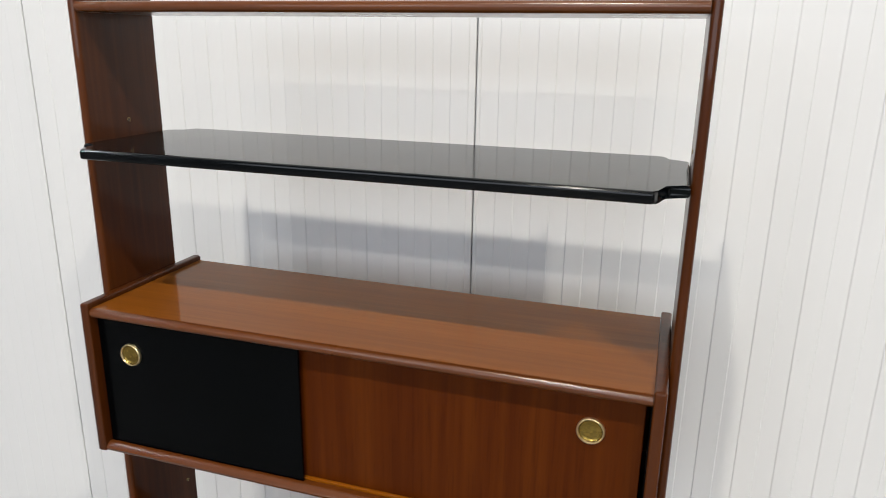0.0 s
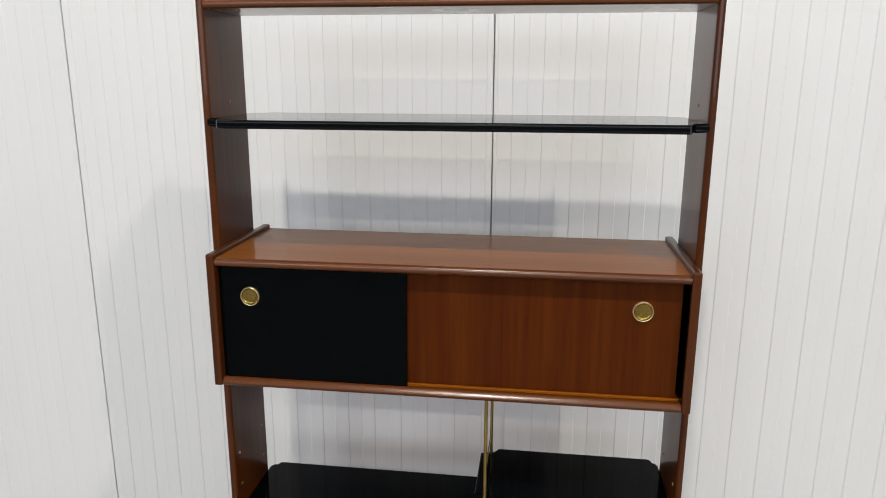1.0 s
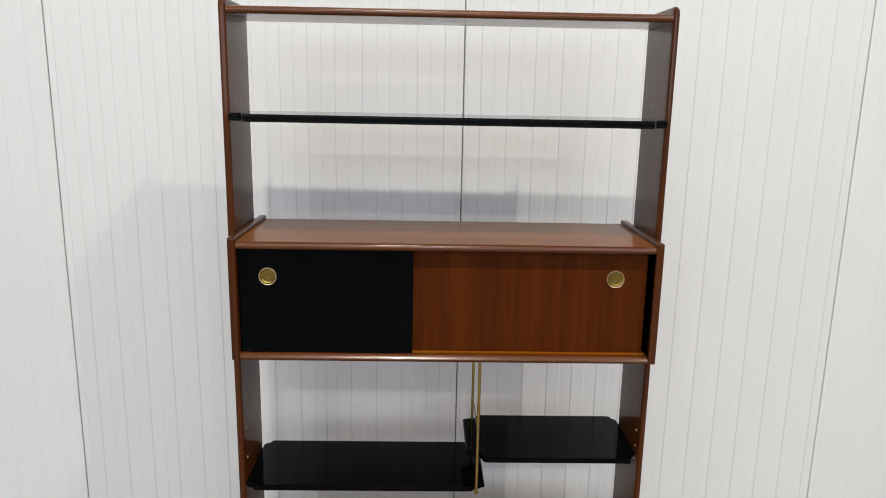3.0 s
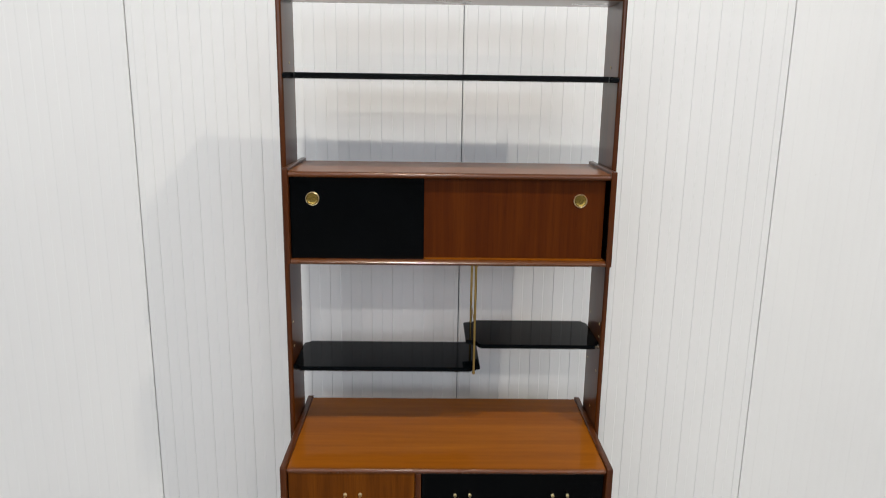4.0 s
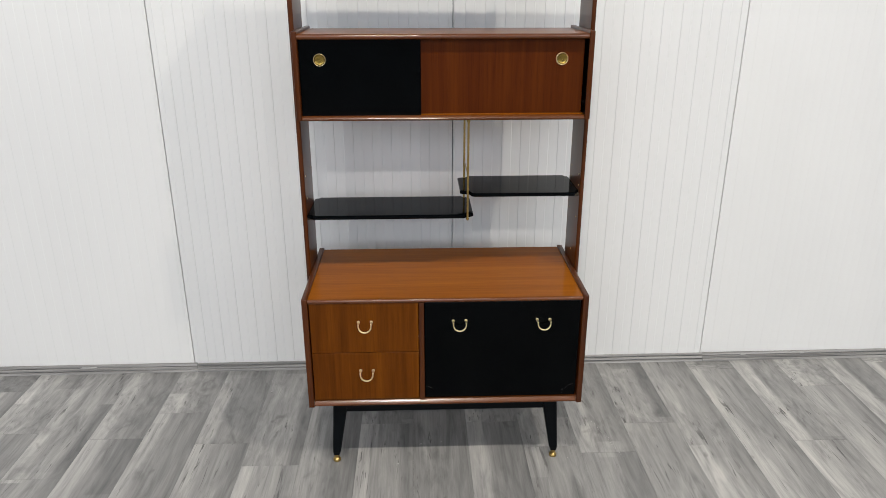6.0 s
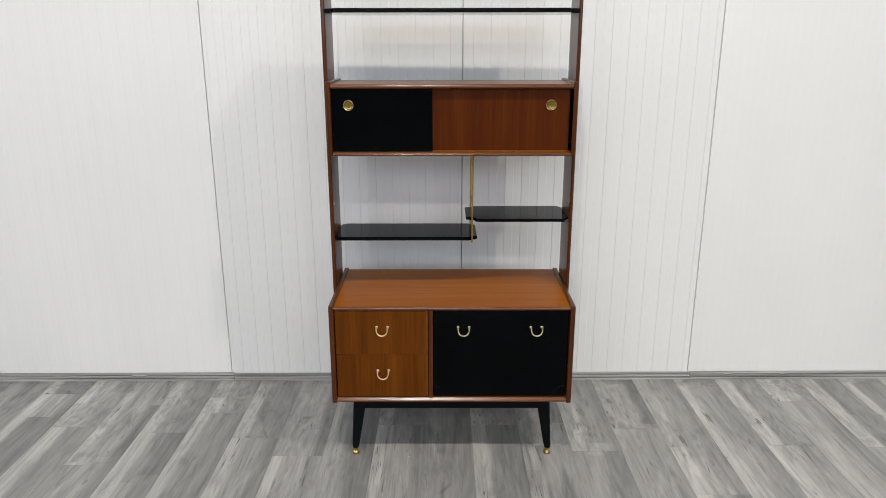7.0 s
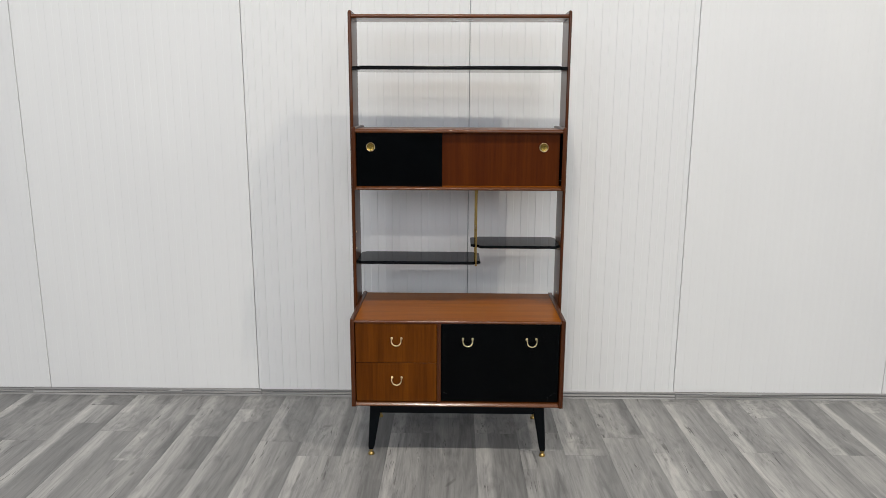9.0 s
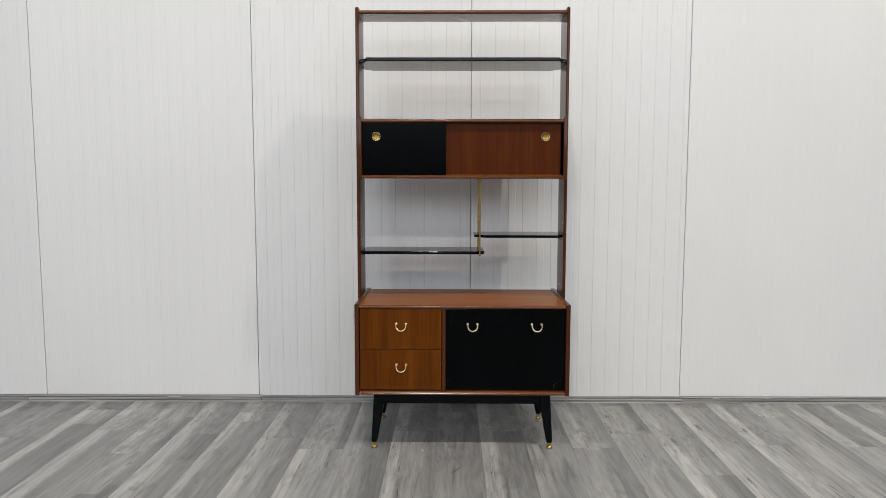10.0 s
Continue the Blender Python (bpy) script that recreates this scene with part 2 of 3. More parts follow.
plank_grey = plank_mat("grey_oak_plank")
plank_grey_far = plank_mat("grey_oak_plank_far", False)
plank_gap = Mat("plank_joint", 0.8).set("Base Color", (0.10, 0.10, 0.10)).mat


def skirting_paint():
    m = Mat("grey_skirting_foil", 0.5)
    a = m.noise(m.coords((1.5, 110, 110)), 1.0, 4.0)
    m.set("Base Color", m.ramp(a, [(0.3, (0.15, 0.147, 0.145)), (0.5, (0.29, 0.284, 0.280)), (0.7, (0.48, 0.468, 0.462))]))
    return m.mat


skirting_grey = skirting_paint()

# ---- mesh helpers ----
ORIGIN = {}


def thing(name, at, label, category, group="", kind=""):
    ob = new(name)
    ob.location = at
    ob.empty_display_size = 0.1
    ORIGIN[ob.name] = Vector(at)
    return tagged(ob, label, category, group, kind)


def link_mesh(name, bm, material, origin=(0, 0, 0), smooth=False):
    me = bpy.data.meshes.new(name)
    bmesh.ops.translate(bm, verts=bm.verts, vec=-Vector(origin))
    bmesh.ops.recalc_face_normals(bm, faces=bm.faces)
    bm.to_mesh(me)
    bm.free()
    me.materials.append(material)
    if smooth:
        me.polygons.foreach_set("use_smooth", [True] * len(me.polygons))
        me.set_sharp_from_angle(angle=radians(40))
    return new(name, me)


def part(name, bm, material, parent, label="", smooth=False):
    """A mesh, given in world coordinates, as one part under a thing or under a part."""
    root = parent
    while root.parent:
        root = root.parent
    ob = link_mesh(name, bm, material, ORIGIN[root.name], smooth)
    ob.parent = parent
    return tagged(ob, label)


def piece(name, bm, material, label, category="", kind="structure", smooth=False):
    return tagged(link_mesh(name, bm, material, (0, 0, 0), smooth), label, category, kind=kind)


def rbox(x0, x1, y0, y1, z0, z1, r=0.0015, seg=2, bm=None):
    """A box with all its edges rounded."""
    b = bmesh.new()
    bmesh.ops.create_cube(b, size=1)
    for v in b.verts:
        v.co = Vector((x0 + (v.co.x + 0.5) * (x1 - x0), y0 + (v.co.y + 0.5) * (y1 - y0), z0 + (v.co.z + 0.5) * (z1 - z0)))
    if r:
        bmesh.ops.bevel(b, geom=b.edges, offset=r, segments=seg, profile=0.5, affect="EDGES", clamp_overlap=True)
    return join(bm, b)


def join(bm, other):
    if bm is None:
        return other
    me = bpy.data.meshes.new("join")
    other.to_mesh(me)
    bm.from_mesh(me)
    other.free()
    bpy.data.meshes.remove(me)
    return bm


def slab(outline, axis, a, b, r=0.0, seg=3):
    """An outline of 2D points pushed along an axis from a to b, its rims rounded by r."""
    put = {"x": lambda p, h: (h, p[0], p[1]), "y": lambda p, h: (p[0], h, p[1]), "z": lambda p, h: (p[0], p[1], h)}[axis]
    bm = bmesh.new()
    low = [bm.verts.new(put(p, a)) for p in outline]
    high = [bm.verts.new(put(p, b)) for p in outline]
    f0, f1 = bm.faces.new(low), bm.faces.new(high)
    n = len(outline)
    for i in range(n):
        j = (i + 1) % n
        bm.faces.new((low[i], low[j], high[j], high[i]))
    if r:
        rims = list(f0.edges) + list(f1.edges)
        bmesh.ops.bevel(bm, geom=rims, offset=r, segments=seg, profile=0.5, affect="EDGES", clamp_overlap=True)
    return bm


def arc(cx, cy, r, a0, a1, n=6):
    return [(cx + r * math.cos(radians(a0 + (a1 - a0) * k / n)), cy + r * math.sin(radians(a0 + (a1 - a0) * k / n))) for k in range(n + 1)]


def lathe(profile, centre, axis="z", n=28):
    """Turn a profile of (radius, height) round an axis through centre."""
    bm = bmesh.new()
    rings = []
    for r, h in profile:
        ring = []
        for k in range(n):
            c, s = r * math.cos(2 * math.pi * k / n), r * math.sin(2 * math.pi * k / n)
            p = (c, s, h) if axis == "z" else (c, -h, s)
            ring.append(bm.verts.new(Vector(centre) + Vector(p)))
        rings.append(ring)
    for a, b in zip(rings, rings[1:]):
        for k in range(n):
            bm.faces.new((a[k], a[(k + 1) % n], b[(k + 1) % n], b[k]))
    bm.faces.new(rings[0])
    bm.faces.new(rings[-1])
    return bm


def tube(points, radius, n=10, bm=None):
    """A round bar through the points; radius may be a list."""
    b = bmesh.new()
    pts = [Vector(p) for p in points]
    rings = []
    side = None
    for k, p in enumerate(pts):
        d = (pts[min(k + 1, len(pts) - 1)] - pts[max(k - 1, 0)]).normalized()
        if side is None:
            side = d.orthogonal().normalized()
        side = (side - d * side.dot(d)).normalized()
        up = d.cross(side)
        r = radius[k] if isinstance(radius, (list, tuple)) else radius
        rings.append([b.verts.new(p + r * (side * math.cos(2 * math.pi * i / n) + up * math.sin(2 * math.pi * i / n))) for i in range(n)])
    for a, c in zip(rings, rings[1:]):
        for i in range(n):
            b.faces.new((a[i], a[(i + 1) % n], c[(i + 1) % n], c[i]))
    b.faces.new(rings[0])
    b.faces.new(rings[-1])
    return join(bm, b)


# ---- the hall ----
WALL_Y, WALL_TURN = 0.708, 0.0065  # the wall runs slightly askew to the unit (radians)
HALL_X, HALL_BACK, HALL_TOP = 8.0, -10.0, 7.0
SEAMS = [-7.80, -6.68, -5.56, -4.44, -3.32, -2.198, -1.064, 0.057, 1.171, 2.287, 3.41, 4.53, 5.65, 6.77, 7.89]


def ribbed_panel(x0, x1, phase):
    """One sheet-steel wall panel: flat bands, each second one 2 mm proud, with folded edges at the joints."""
    bm = bmesh.new()
    gap, slope, pitch = 0.0017, 0.0026, (x1 - x0) / 15.0
    depth = 0.0020 if abs(x0 + x1) < 2.4 else 0.0006
    proud = phase > 0.5  # a panel whose first band is cut by the joint begins proud
    first = -depth if proud else 0.0
    line = [(x0 + gap, 0.02), (x0 + gap, first + 0.0015), (x0 + gap + 0.0015, first)]
    for step in range(31):
        x = x0 + (phase % 0.5 + 0.5 * step) * pitch
        if x0 + 0.006 < x < x1 - 0.006:
            line += [(x - slope / 2, -depth if proud else 0.0), (x + slope / 2, 0.0 if proud else -depth)]
            proud = not proud
    last = -depth if proud else 0.0
    line += [(x1 - gap - 0.0015, last), (x1 - gap, last + 0.0015), (x1 - gap, 0.02)]
    low = [bm.verts.new((x, WALL_Y + d, 0.0)) for x, d in line]
    high = [bm.verts.new((x, WALL_Y + d, HALL_TOP)) for x, d in line]
    for i in range(len(line) - 1):
        bm.faces.new((low[i], low[i + 1], high[i + 1], high[i]))
    bm.faces.new((low[0], high[0], high[-1], low[-1]))
    bm.faces.new(low)
    bm.faces.new(high[::-1])
    return bm


wall_north = piece("wall_north", rbox(-HALL_X, HALL_X, WALL_Y + 0.012, WALL_Y + 0.12, 0, HALL_TOP, 0), seam_grey, "insulated wall core behind white steel panels", "wall")
ORIGIN[wall_north.name] = Vector((0, 0, 0))
wall_north.rotation_euler.z = WALL_TURN
# unseen far wall, kept dark for the reflections, with a gap for the fill
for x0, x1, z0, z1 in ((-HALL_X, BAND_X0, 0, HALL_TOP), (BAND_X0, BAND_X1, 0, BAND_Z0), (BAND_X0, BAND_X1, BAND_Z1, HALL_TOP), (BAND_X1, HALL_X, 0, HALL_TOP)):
    piece("wall_south", rbox(x0, x1, HALL_BACK - 0.15, HALL_BACK, z0, z1, 0), far_wall_grey, "unseen dark grey hall wall", "wall")
fill_light = bpy.data.lights.new("band_fill", "AREA")
fill_light.shape, fill_light.size, fill_light.size_y, fill_light.energy, fill_light.color = "RECTANGLE", BAND_X1 - BAND_X0, BAND_Z1 - BAND_Z0, BAND_POWER, FILL
fill_lamp = new("band_fill", fill_light)
fill_lamp.matrix_world = pose((BAND_X0 + BAND_X1) / 2, HALL_BACK - 0.05, (BAND_Z0 + BAND_Z1) / 2, 90, 0, 0)
piece("wall_west", rbox(-HALL_X - 0.15, -HALL_X, HALL_BACK, WALL_Y, 0, HALL_TOP, 0), hall_grey, "plain grey painted hall side wall", "wall")
piece("wall_east", rbox(HALL_X, HALL_X + 0.15, HALL_BACK, WALL_Y, 0, HALL_TOP, 0), hall_grey, "plain grey painted hall side wall", "wall")
piece("ceiling", rbox(-HALL_X, HALL_X, HALL_BACK, WALL_Y, HALL_TOP, HALL_TOP + 0.1, 0), ceiling_mat, "grey sheet hall ceiling", "ceiling")
floor = piece("floor", rbox(-HALL_X, HALL_X, HALL_BACK, WALL_Y + 0.07, -0.10, -0.003, 0), plank_gap, "grey weathered oak plank floor", "floor")
ORIGIN[floor.name] = Vector((0, 0, 0))

# low grey skirting in butted lengths: a flat strip with a stepped foot
SKIRT_JOINTS = [-HALL_X, -4.75, -2.29, -1.05, 1.18, 3.6, HALL_X]
for k, (a, b) in enumerate(zip(SKIRT_JOINTS, SKIRT_JOINTS[1:])):
    h = 0.0015 * ((k * 7) % 3 - 1)
    prof = [(WALL_Y - 0.0025, 0.0), (WALL_Y - 0.0025, 0.034 + h), (WALL_Y - 0.010, 0.0335 + h), (WALL_Y - 0.011, 0.025), (WALL_Y - 0.0045, 0.0240), (WALL_Y - 0.0045, 0.0215), (WALL_Y - 0.0155, 0.0205), (WALL_Y - 0.017, 0.0125), (WALL_Y - 0.0085, 0.0115), (WALL_Y - 0.0085, 0.0090), (WALL_Y - 0.020, 0.0080), (WALL_Y - 0.022, 0.0)]
    board = piece("baseboard", slab(prof, "x", a + 0.001, b - 0.001), skirting_grey, "narrow grey wood-effect skirting strip along the wall", "skirting")
    board.rotation_euler.z = WALL_TURN

# scraps of pale filler left on the skirting
filler_pale = Mat("dried_filler", 0.7).set("Base Color", (0.46, 0.455, 0.45)).mat
for x, wide in ((-1.52, 0.075), (1.36, 0.030), (1.63, 0.022)):
    y = WALL_Y + WALL_TURN * x
    edge = [(x - wide / 2, 0.0235), (x - wide * 0.2, 0.0228), (x + wide * 0.3, 0.0232), (x + wide / 2, 0.0245), (x + wide * 0.4, 0.0290), (x + wide * 0.1, 0.0275), (x - wide * 0.35, 0.0285)]
    piece("filler_smear", slab(edge, "y", y - 0.0135, y - 0.0040), filler_pale, "scrap of pale filler on the grey skirting", "trim")

# round ceiling lamps, two rows
for row_y, row_z, radius, xs in LAMP_ROWS:
    for x, power, colour in xs:
        lamp = thing("ceiling_lamp", (x, row_y, row_z), "round white hanging hall lamp", "lamp", "hall lamps")
        part("housing", lathe([(0.03, 0.16), (radius + 0.02, 0.10), (radius + 0.03, 0.012), (radius + 0.012, 0.012)], (x, row_y, row_z)), plain_white, lamp, smooth=True)
        part("stem", tube([(x, row_y, row_z + 0.15), (x, row_y, HALL_TOP)], 0.008), dark_metal, lamp)
        data = bpy.data.lights.new("lamp_light", "AREA")
        data.shape, data.size, data.energy, data.color = "DISK", 2 * radius, power, colour
        light = new("lamp_light", data)
        light.parent = lamp
        light.location = (0, 0, 0)

# ---- sideboard ----
SB = thing("sideboard", (0, 0.24, 0), "teak sideboard with two drawers, black drop door and black legs", "sideboard")
SB_Z0, SB_Z1, SB_D = 0.249, 0.6465, 0.470


def side_outline(y0, y1, z0, z1, r):
    return [(y1, z0), (y1, z1)] + arc(y0 + r, z1 - r, r, 90, 180, 7) + [(y0, z0)]


def nosed_panel(y0, y1, z0, z1, corner, nose, xa, xb, steps=5):
    """An upright board between xa and xb whose front and top edges are rounded over on both faces."""
    xa, xb = sorted((xa, xb))
    layers = []
    for k in range(steps + 1):
        turn = math.pi / 2 * k / steps
        layers.append((nose * (1 - math.cos(turn)), nose * (1 - math.sin(turn))))
    rows = [(xa + t, d) for t, d in layers] + [(xb - t, d) for t, d in reversed(layers)]
    bm = bmesh.new()
    rings = [[bm.verts.new((x, y, z)) for y, z in side_outline(y0 + d, y1, z0, z1 - d, max(corner - d, 0.0008))] for x, d in rows]
    for p, q in zip(rings, rings[1:]):
        for k in range(len(p)):
            j = (k + 1) % len(p)
            bm.faces.new((p[k], p[j], q[j], q[k]))
    bm.faces.new(rings[0])
    bm.faces.new(rings[-1])
    return bm


def convex(y, z, length, first, last, n=8):
    """Points of a gently rounded strip that starts at (y, z) and falls forwards; its normal swings from first to last degrees of rise."""
    pts = [(y, z)]
    for k in range(n):
        rise = radians(first + (last - first) * (k + 0.5) / n)
        y, z = y - length / n * math.sin(rise), z - length / n * math.cos(rise)
        pts.append((y, z))
    return pts


for sx in (-1, 1):
    a, b = sorted((sx * 0.4608, sx * 0.4425))
    part("side_panel", nosed_panel(0.0, SB_D, SB_Z0, SB_Z1, 0.004, 0.0028, a, b, 3), wood_z, SB, smooth=True)
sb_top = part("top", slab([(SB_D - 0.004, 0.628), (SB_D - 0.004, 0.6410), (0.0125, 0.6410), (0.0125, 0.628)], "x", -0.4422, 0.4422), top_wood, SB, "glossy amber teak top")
# front edge in darker rail wood: shade of its forward face is coloured in
part("lipping", slab(arc(0.012, 0.6340, 0.007, 90, 270, 8), "x", -0.4422, 0.4422), rail_wood, sb_top, "rounded teak front lipping, its shade put into a darker colour", smooth=True)
part("bottom", slab([(SB_D - 0.01, 0.2505), (SB_D - 0.01, 0.2698)] + convex(0.0190, 0.2698, 0.0205, 57, 42) + [(0.0038, 0.2520), (0.0055, 0.2505)], "x", -0.4422, 0.4422), rail_wood, SB, smooth=True)
part("divider", rbox(-0.0875, -0.0715, 0.006, SB_D - 0.02, 0.2705, 0.6275, 0.001), wood_z, SB)
part("back_panel", rbox(-0.4420, 0.4420, SB_D - 0.009, SB_D - 0.0045, 0.2705, 0.6275, 0), wood_x, SB)


def bow_handle(x, z, y_face, parent):
    """A U-shaped bar with ball ends, standing off on two short posts."""
    half, drop, y = 0.0208, 0.0245, y_face - 0.021
    pts = [(x - half * math.cos(math.pi * k / 20), y - 0.004 * math.sin(math.pi * k / 20), z - drop * math.sin(math.pi * k / 20) ** 0.8) for k in range(21)]
    rad = [0.0019 + 0.0007 * math.sin(math.pi * k / 20) for k in range(21)]
    bm = tube(pts, rad, 10)
    for s in (-1, 1):
        ball = bmesh.new()
        bmesh.ops.create_uvsphere(ball, u_segments=14, v_segments=8, radius=0.0032)
        bmesh.ops.translate(ball, verts=ball.verts, vec=(x + s * half, y, z + 0.001))
        join(bm, ball)
        tube([(x + s * half, y, z + 0.001), (x + s * half, y_face + 0.002, z + 0.001)], 0.0028, 8, bm)
        join(bm, lathe([(0.0052, 0.0), (0.0052, 0.0012), (0.0035, 0.002)], (x + s * half, y_face, z + 0.001), "y", 14))
    return part("handle", bm, bright_brass, parent, "polished brass bow handle with ball ends", smooth=True)


for z0, z1, hz in ((0.2725, 0.4480, 0.381), (0.4500, 0.6270, 0.559)):
    drawer = part("drawer", rbox(-0.4395, -0.0895, 0.010, 0.028, z0, z1, 0.0012), drawer_wood, SB, "amber teak drawer front with upright veneer")
    box = rbox(-0.425, -0.105, 0.0285, 0.40, z0 + 0.01, z1 - 0.03, 0)
    part("drawer_box", box, wood_y, drawer)
    bow_handle(-0.2622, hz, 0.010, drawer)
DOOR = part("drop_door", rbox(-0.0695, 0.4375, 0.010, 0.027, 0.2745, 0.6265, 0.0012), satin_black, SB, "black lacquered drop-down door, scratched at its lower corners")
for hx in (0.0442, 0.3180):
    bow_handle(hx, 0.559, 0.010, DOOR)


def scratch(points, parent):
    part("scratch", tube([(x, 0.0099, z) for x, z in points], 0.00032, 5), scratch_mat, parent)


scratch([(-0.066, 0.318), (-0.055, 0.315), (-0.045, 0.309)], DOOR)
scratch([(0.392, 0.296), (0.402, 0.301), (0.415, 0.313), (0.430, 0.318)], DOOR)
scratch([(0.392, 0.281), (0.395, 0.289)], DOOR)
scratch([(0.398, 0.293), (0.390, 0.295)], DOOR)


def leg(sx, y_top, y_foot):
    """A tapered black leg, splayed a little, with a brass glide."""
    bm = bmesh.new()
    secs = []
    for f in (0.0, 0.25, 0.5, 0.75, 0.93, 1.0):
        z = 0.2495 + (0.028 - 0.2495) * f
        outer, inner = 0.384 + 0.013 * f, 0.333 + 0.038 * f
        yc, yd = y_top + (y_foot - y_top) * f, (0.023 - 0.010 * f)
        shrink = 0.0025 if f == 1.0 else 0.0
        outer, inner, yd = outer - shrink, inner + shrink, yd - shrink
        c = 0.004
        ring = [(outer, yc - yd + c), (outer - c, yc - yd), (inner + c, yc - yd), (inner, yc - yd + c), (inner, yc + yd - c), (inner + c, yc + yd), (outer - c, yc + yd), (outer, yc + yd - c)]
        secs.append([bm.verts.new((sx * x, y, z)) for x, y in ring])
    for a, b in zip(secs, secs[1:]):
        for k in range(8):
            bm.faces.new((a[k], a[(k + 1) % 8], b[(k + 1) % 8], b[k]))
    bm.faces.new(secs[0])
    bm.faces.new(secs[-1])
    ob = part("leg", bm, leg_black, SB, "black tapered wooden leg")
    foot = lathe([(0.0005, 0.0), (0.0110, 0.0), (0.0134, 0.0018), (0.0140, 0.0050), (0.0132, 0.0090), (0.0095, 0.0125), (0.0062, 0.0145), (0.0060, 0.0180), (0.0088, 0.0200), (0.0094, 0.0230), (0.0092, 0.0285), (0.0005, 0.0290)], (sx * 0.384, y_foot, 0.0), "z", 22)
    part("glide", foot, foot_brass, ob, "small round brass foot", smooth=True)


for sx in (-1, 1):
    leg(sx, 0.058, 0.047)
    leg(sx, 0.420, 0.438)
    a, b = sorted((sx * 0.345, sx * 0.372))
    part("side_rail", rbox(a, b, 0.075, 0.405, 0.200, 0.2490, 0.002), leg_black, SB)
part("front_rail", rbox(-0.347, 0.347, 0.046, 0.070, 0.200, 0.2490, 0.002), leg_black, SB)
part("back_rail", rbox(-0.347, 0.347, 0.410, 0.432, 0.200, 0.2490, 0.002), leg_black, SB)

# ---- shelving unit: two tall uprights clasp the sideboard and carry a cabinet and shelves ----
SU = thing("shelving_unit", (0, 0.26, 0.56), "tall teak shelving unit with black shelves above the teak sideboard", "shelving unit")
UP_Y0, UP_Y1, UP_Z0, UP_Z1, UP_IN = 0.237, 0.411, 0.560, 1.9385, 0.4612
CB_Y0, CB_Y1, CB_Z0, CB_Z1 = 0.1695, 0.466, 1.1815, 1.4505


def screw(x, y, z, parent, pale=False):
    """A drilled hole with a small brass bush set in its mouth."""
    s = 1 if x < 0 else -1
    hole = part("screw_hole", tube([(x - s * 0.001, y, z), (x + s * 0.0006, y, z)], 0.0035, 10), dark_metal, parent)
    ring = [(x + s * 0.0008, y + 0.0034 * math.cos(k * 0.3), z + 0.0034 * math.sin(k * 0.3)) for k in range(-4, 12)]
    part("bush", tube(ring, 0.0007 if pale else 0.0004, 6), bright_brass if pale else foot_brass, hole)


HOLES = {-1: ((0.3275, 1.733, False), (0.386, 0.981, False), (0.260, 0.980, True), (0.387, 0.904, False), (0.263, 0.903, True)),
         1: ((0.3275, 1.733, False), (0.382, 0.982, False), (0.381, 0.943, False), (0.262, 0.980, True), (0.261, 0.941, True), (0.3835, 0.827, False), (0.2665, 0.827, False), (0.315, 0.690, True))}
for sx, outer in ((-1, 0.4770), (1, 0.4750)):
    a, b = sorted((sx * outer, sx * UP_IN))
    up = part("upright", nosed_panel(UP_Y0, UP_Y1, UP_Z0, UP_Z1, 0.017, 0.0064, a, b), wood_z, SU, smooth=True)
    for y, z, pale in HOLES[sx]:
        screw(sx * UP_IN, y, z, up, pale)
    a, b = sorted((sx * 0.4608, sx * 0.4445))
    part("side_panel", nosed_panel(CB_Y0, CB_Y1, CB_Z0, CB_Z1, 0.0045, 0.0032, a, b, 3), wood_z, SU, smooth=True)
part("top_board", slab([(0.402, 1.9055), (0.402, 1.9215)] + arc(UP_Y0 + 0.0065, 1.9135, 0.0080, 90, 270, 12), "x", -0.4610, 0.4610), rail_wood, SU, smooth=True)
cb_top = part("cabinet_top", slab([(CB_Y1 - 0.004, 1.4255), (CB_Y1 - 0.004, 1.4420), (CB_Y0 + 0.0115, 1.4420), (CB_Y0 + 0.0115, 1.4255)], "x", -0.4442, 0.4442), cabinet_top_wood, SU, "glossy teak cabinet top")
# darker rail wood again colours in the shade of the forward, downward edge
part("lipping", slab(arc(CB_Y0 + 0.011, 1.43375, 0.00825, 90, 270, 8), "x", -0.4442, 0.4442), rail_wood, cb_top, "rounded teak front lipping, its shade put into a darker colour", smooth=True)
floor_line = [(CB_Y1 - 0.004, 0.0), (CB_Y1 - 0.004, 0.015), (CB_Y0 + 0.040, 0.015), (CB_Y0 + 0.040, 0.012), (CB_Y0 + 0.029, 0.012), (CB_Y0 + 0.029, 0.015), (CB_Y0 + 0.0280, 0.015), (CB_Y0 + 0.0280, 0.012), (CB_Y0 + 0.0155, 0.012), (CB_Y0 + 0.0155, 0.015), *convex(CB_Y0 + 0.0105, 0.015, 0.0125, 56, 35), (CB_Y0 + 0.0026, 0.0022), (CB_Y0 + 0.0050, 0.0)]
cb_bottom = part("cabinet_bottom", slab([(y, CB_Z0 - 0.001 + z) for y, z in floor_line], "x", -0.4442, 0.4442), rail_wood, SU, smooth=True)
# ridge between the tracks; lighter top wood gives it a painted lit edge
part("track_ridge", rbox(-0.4440, 0.4424, CB_Y0 + 0.0237, CB_Y0 + 0.0288, CB_Z0 + 0.0112, CB_Z0 + 0.0168, 0.0010), top_wood, cb_bottom, "wooden ridge between the door tracks, its lit gold put into the colour")
# thin black strip, added to blacken the gap beside the wood door
part("end_lining", rbox(0.4427, 0.4443, CB_Y0 + 0.0040, CB_Y1 - 0.011, 1.1972, 1.4248, 0.0004), satin_black, SU, "thin black strip inside the cabinet end")
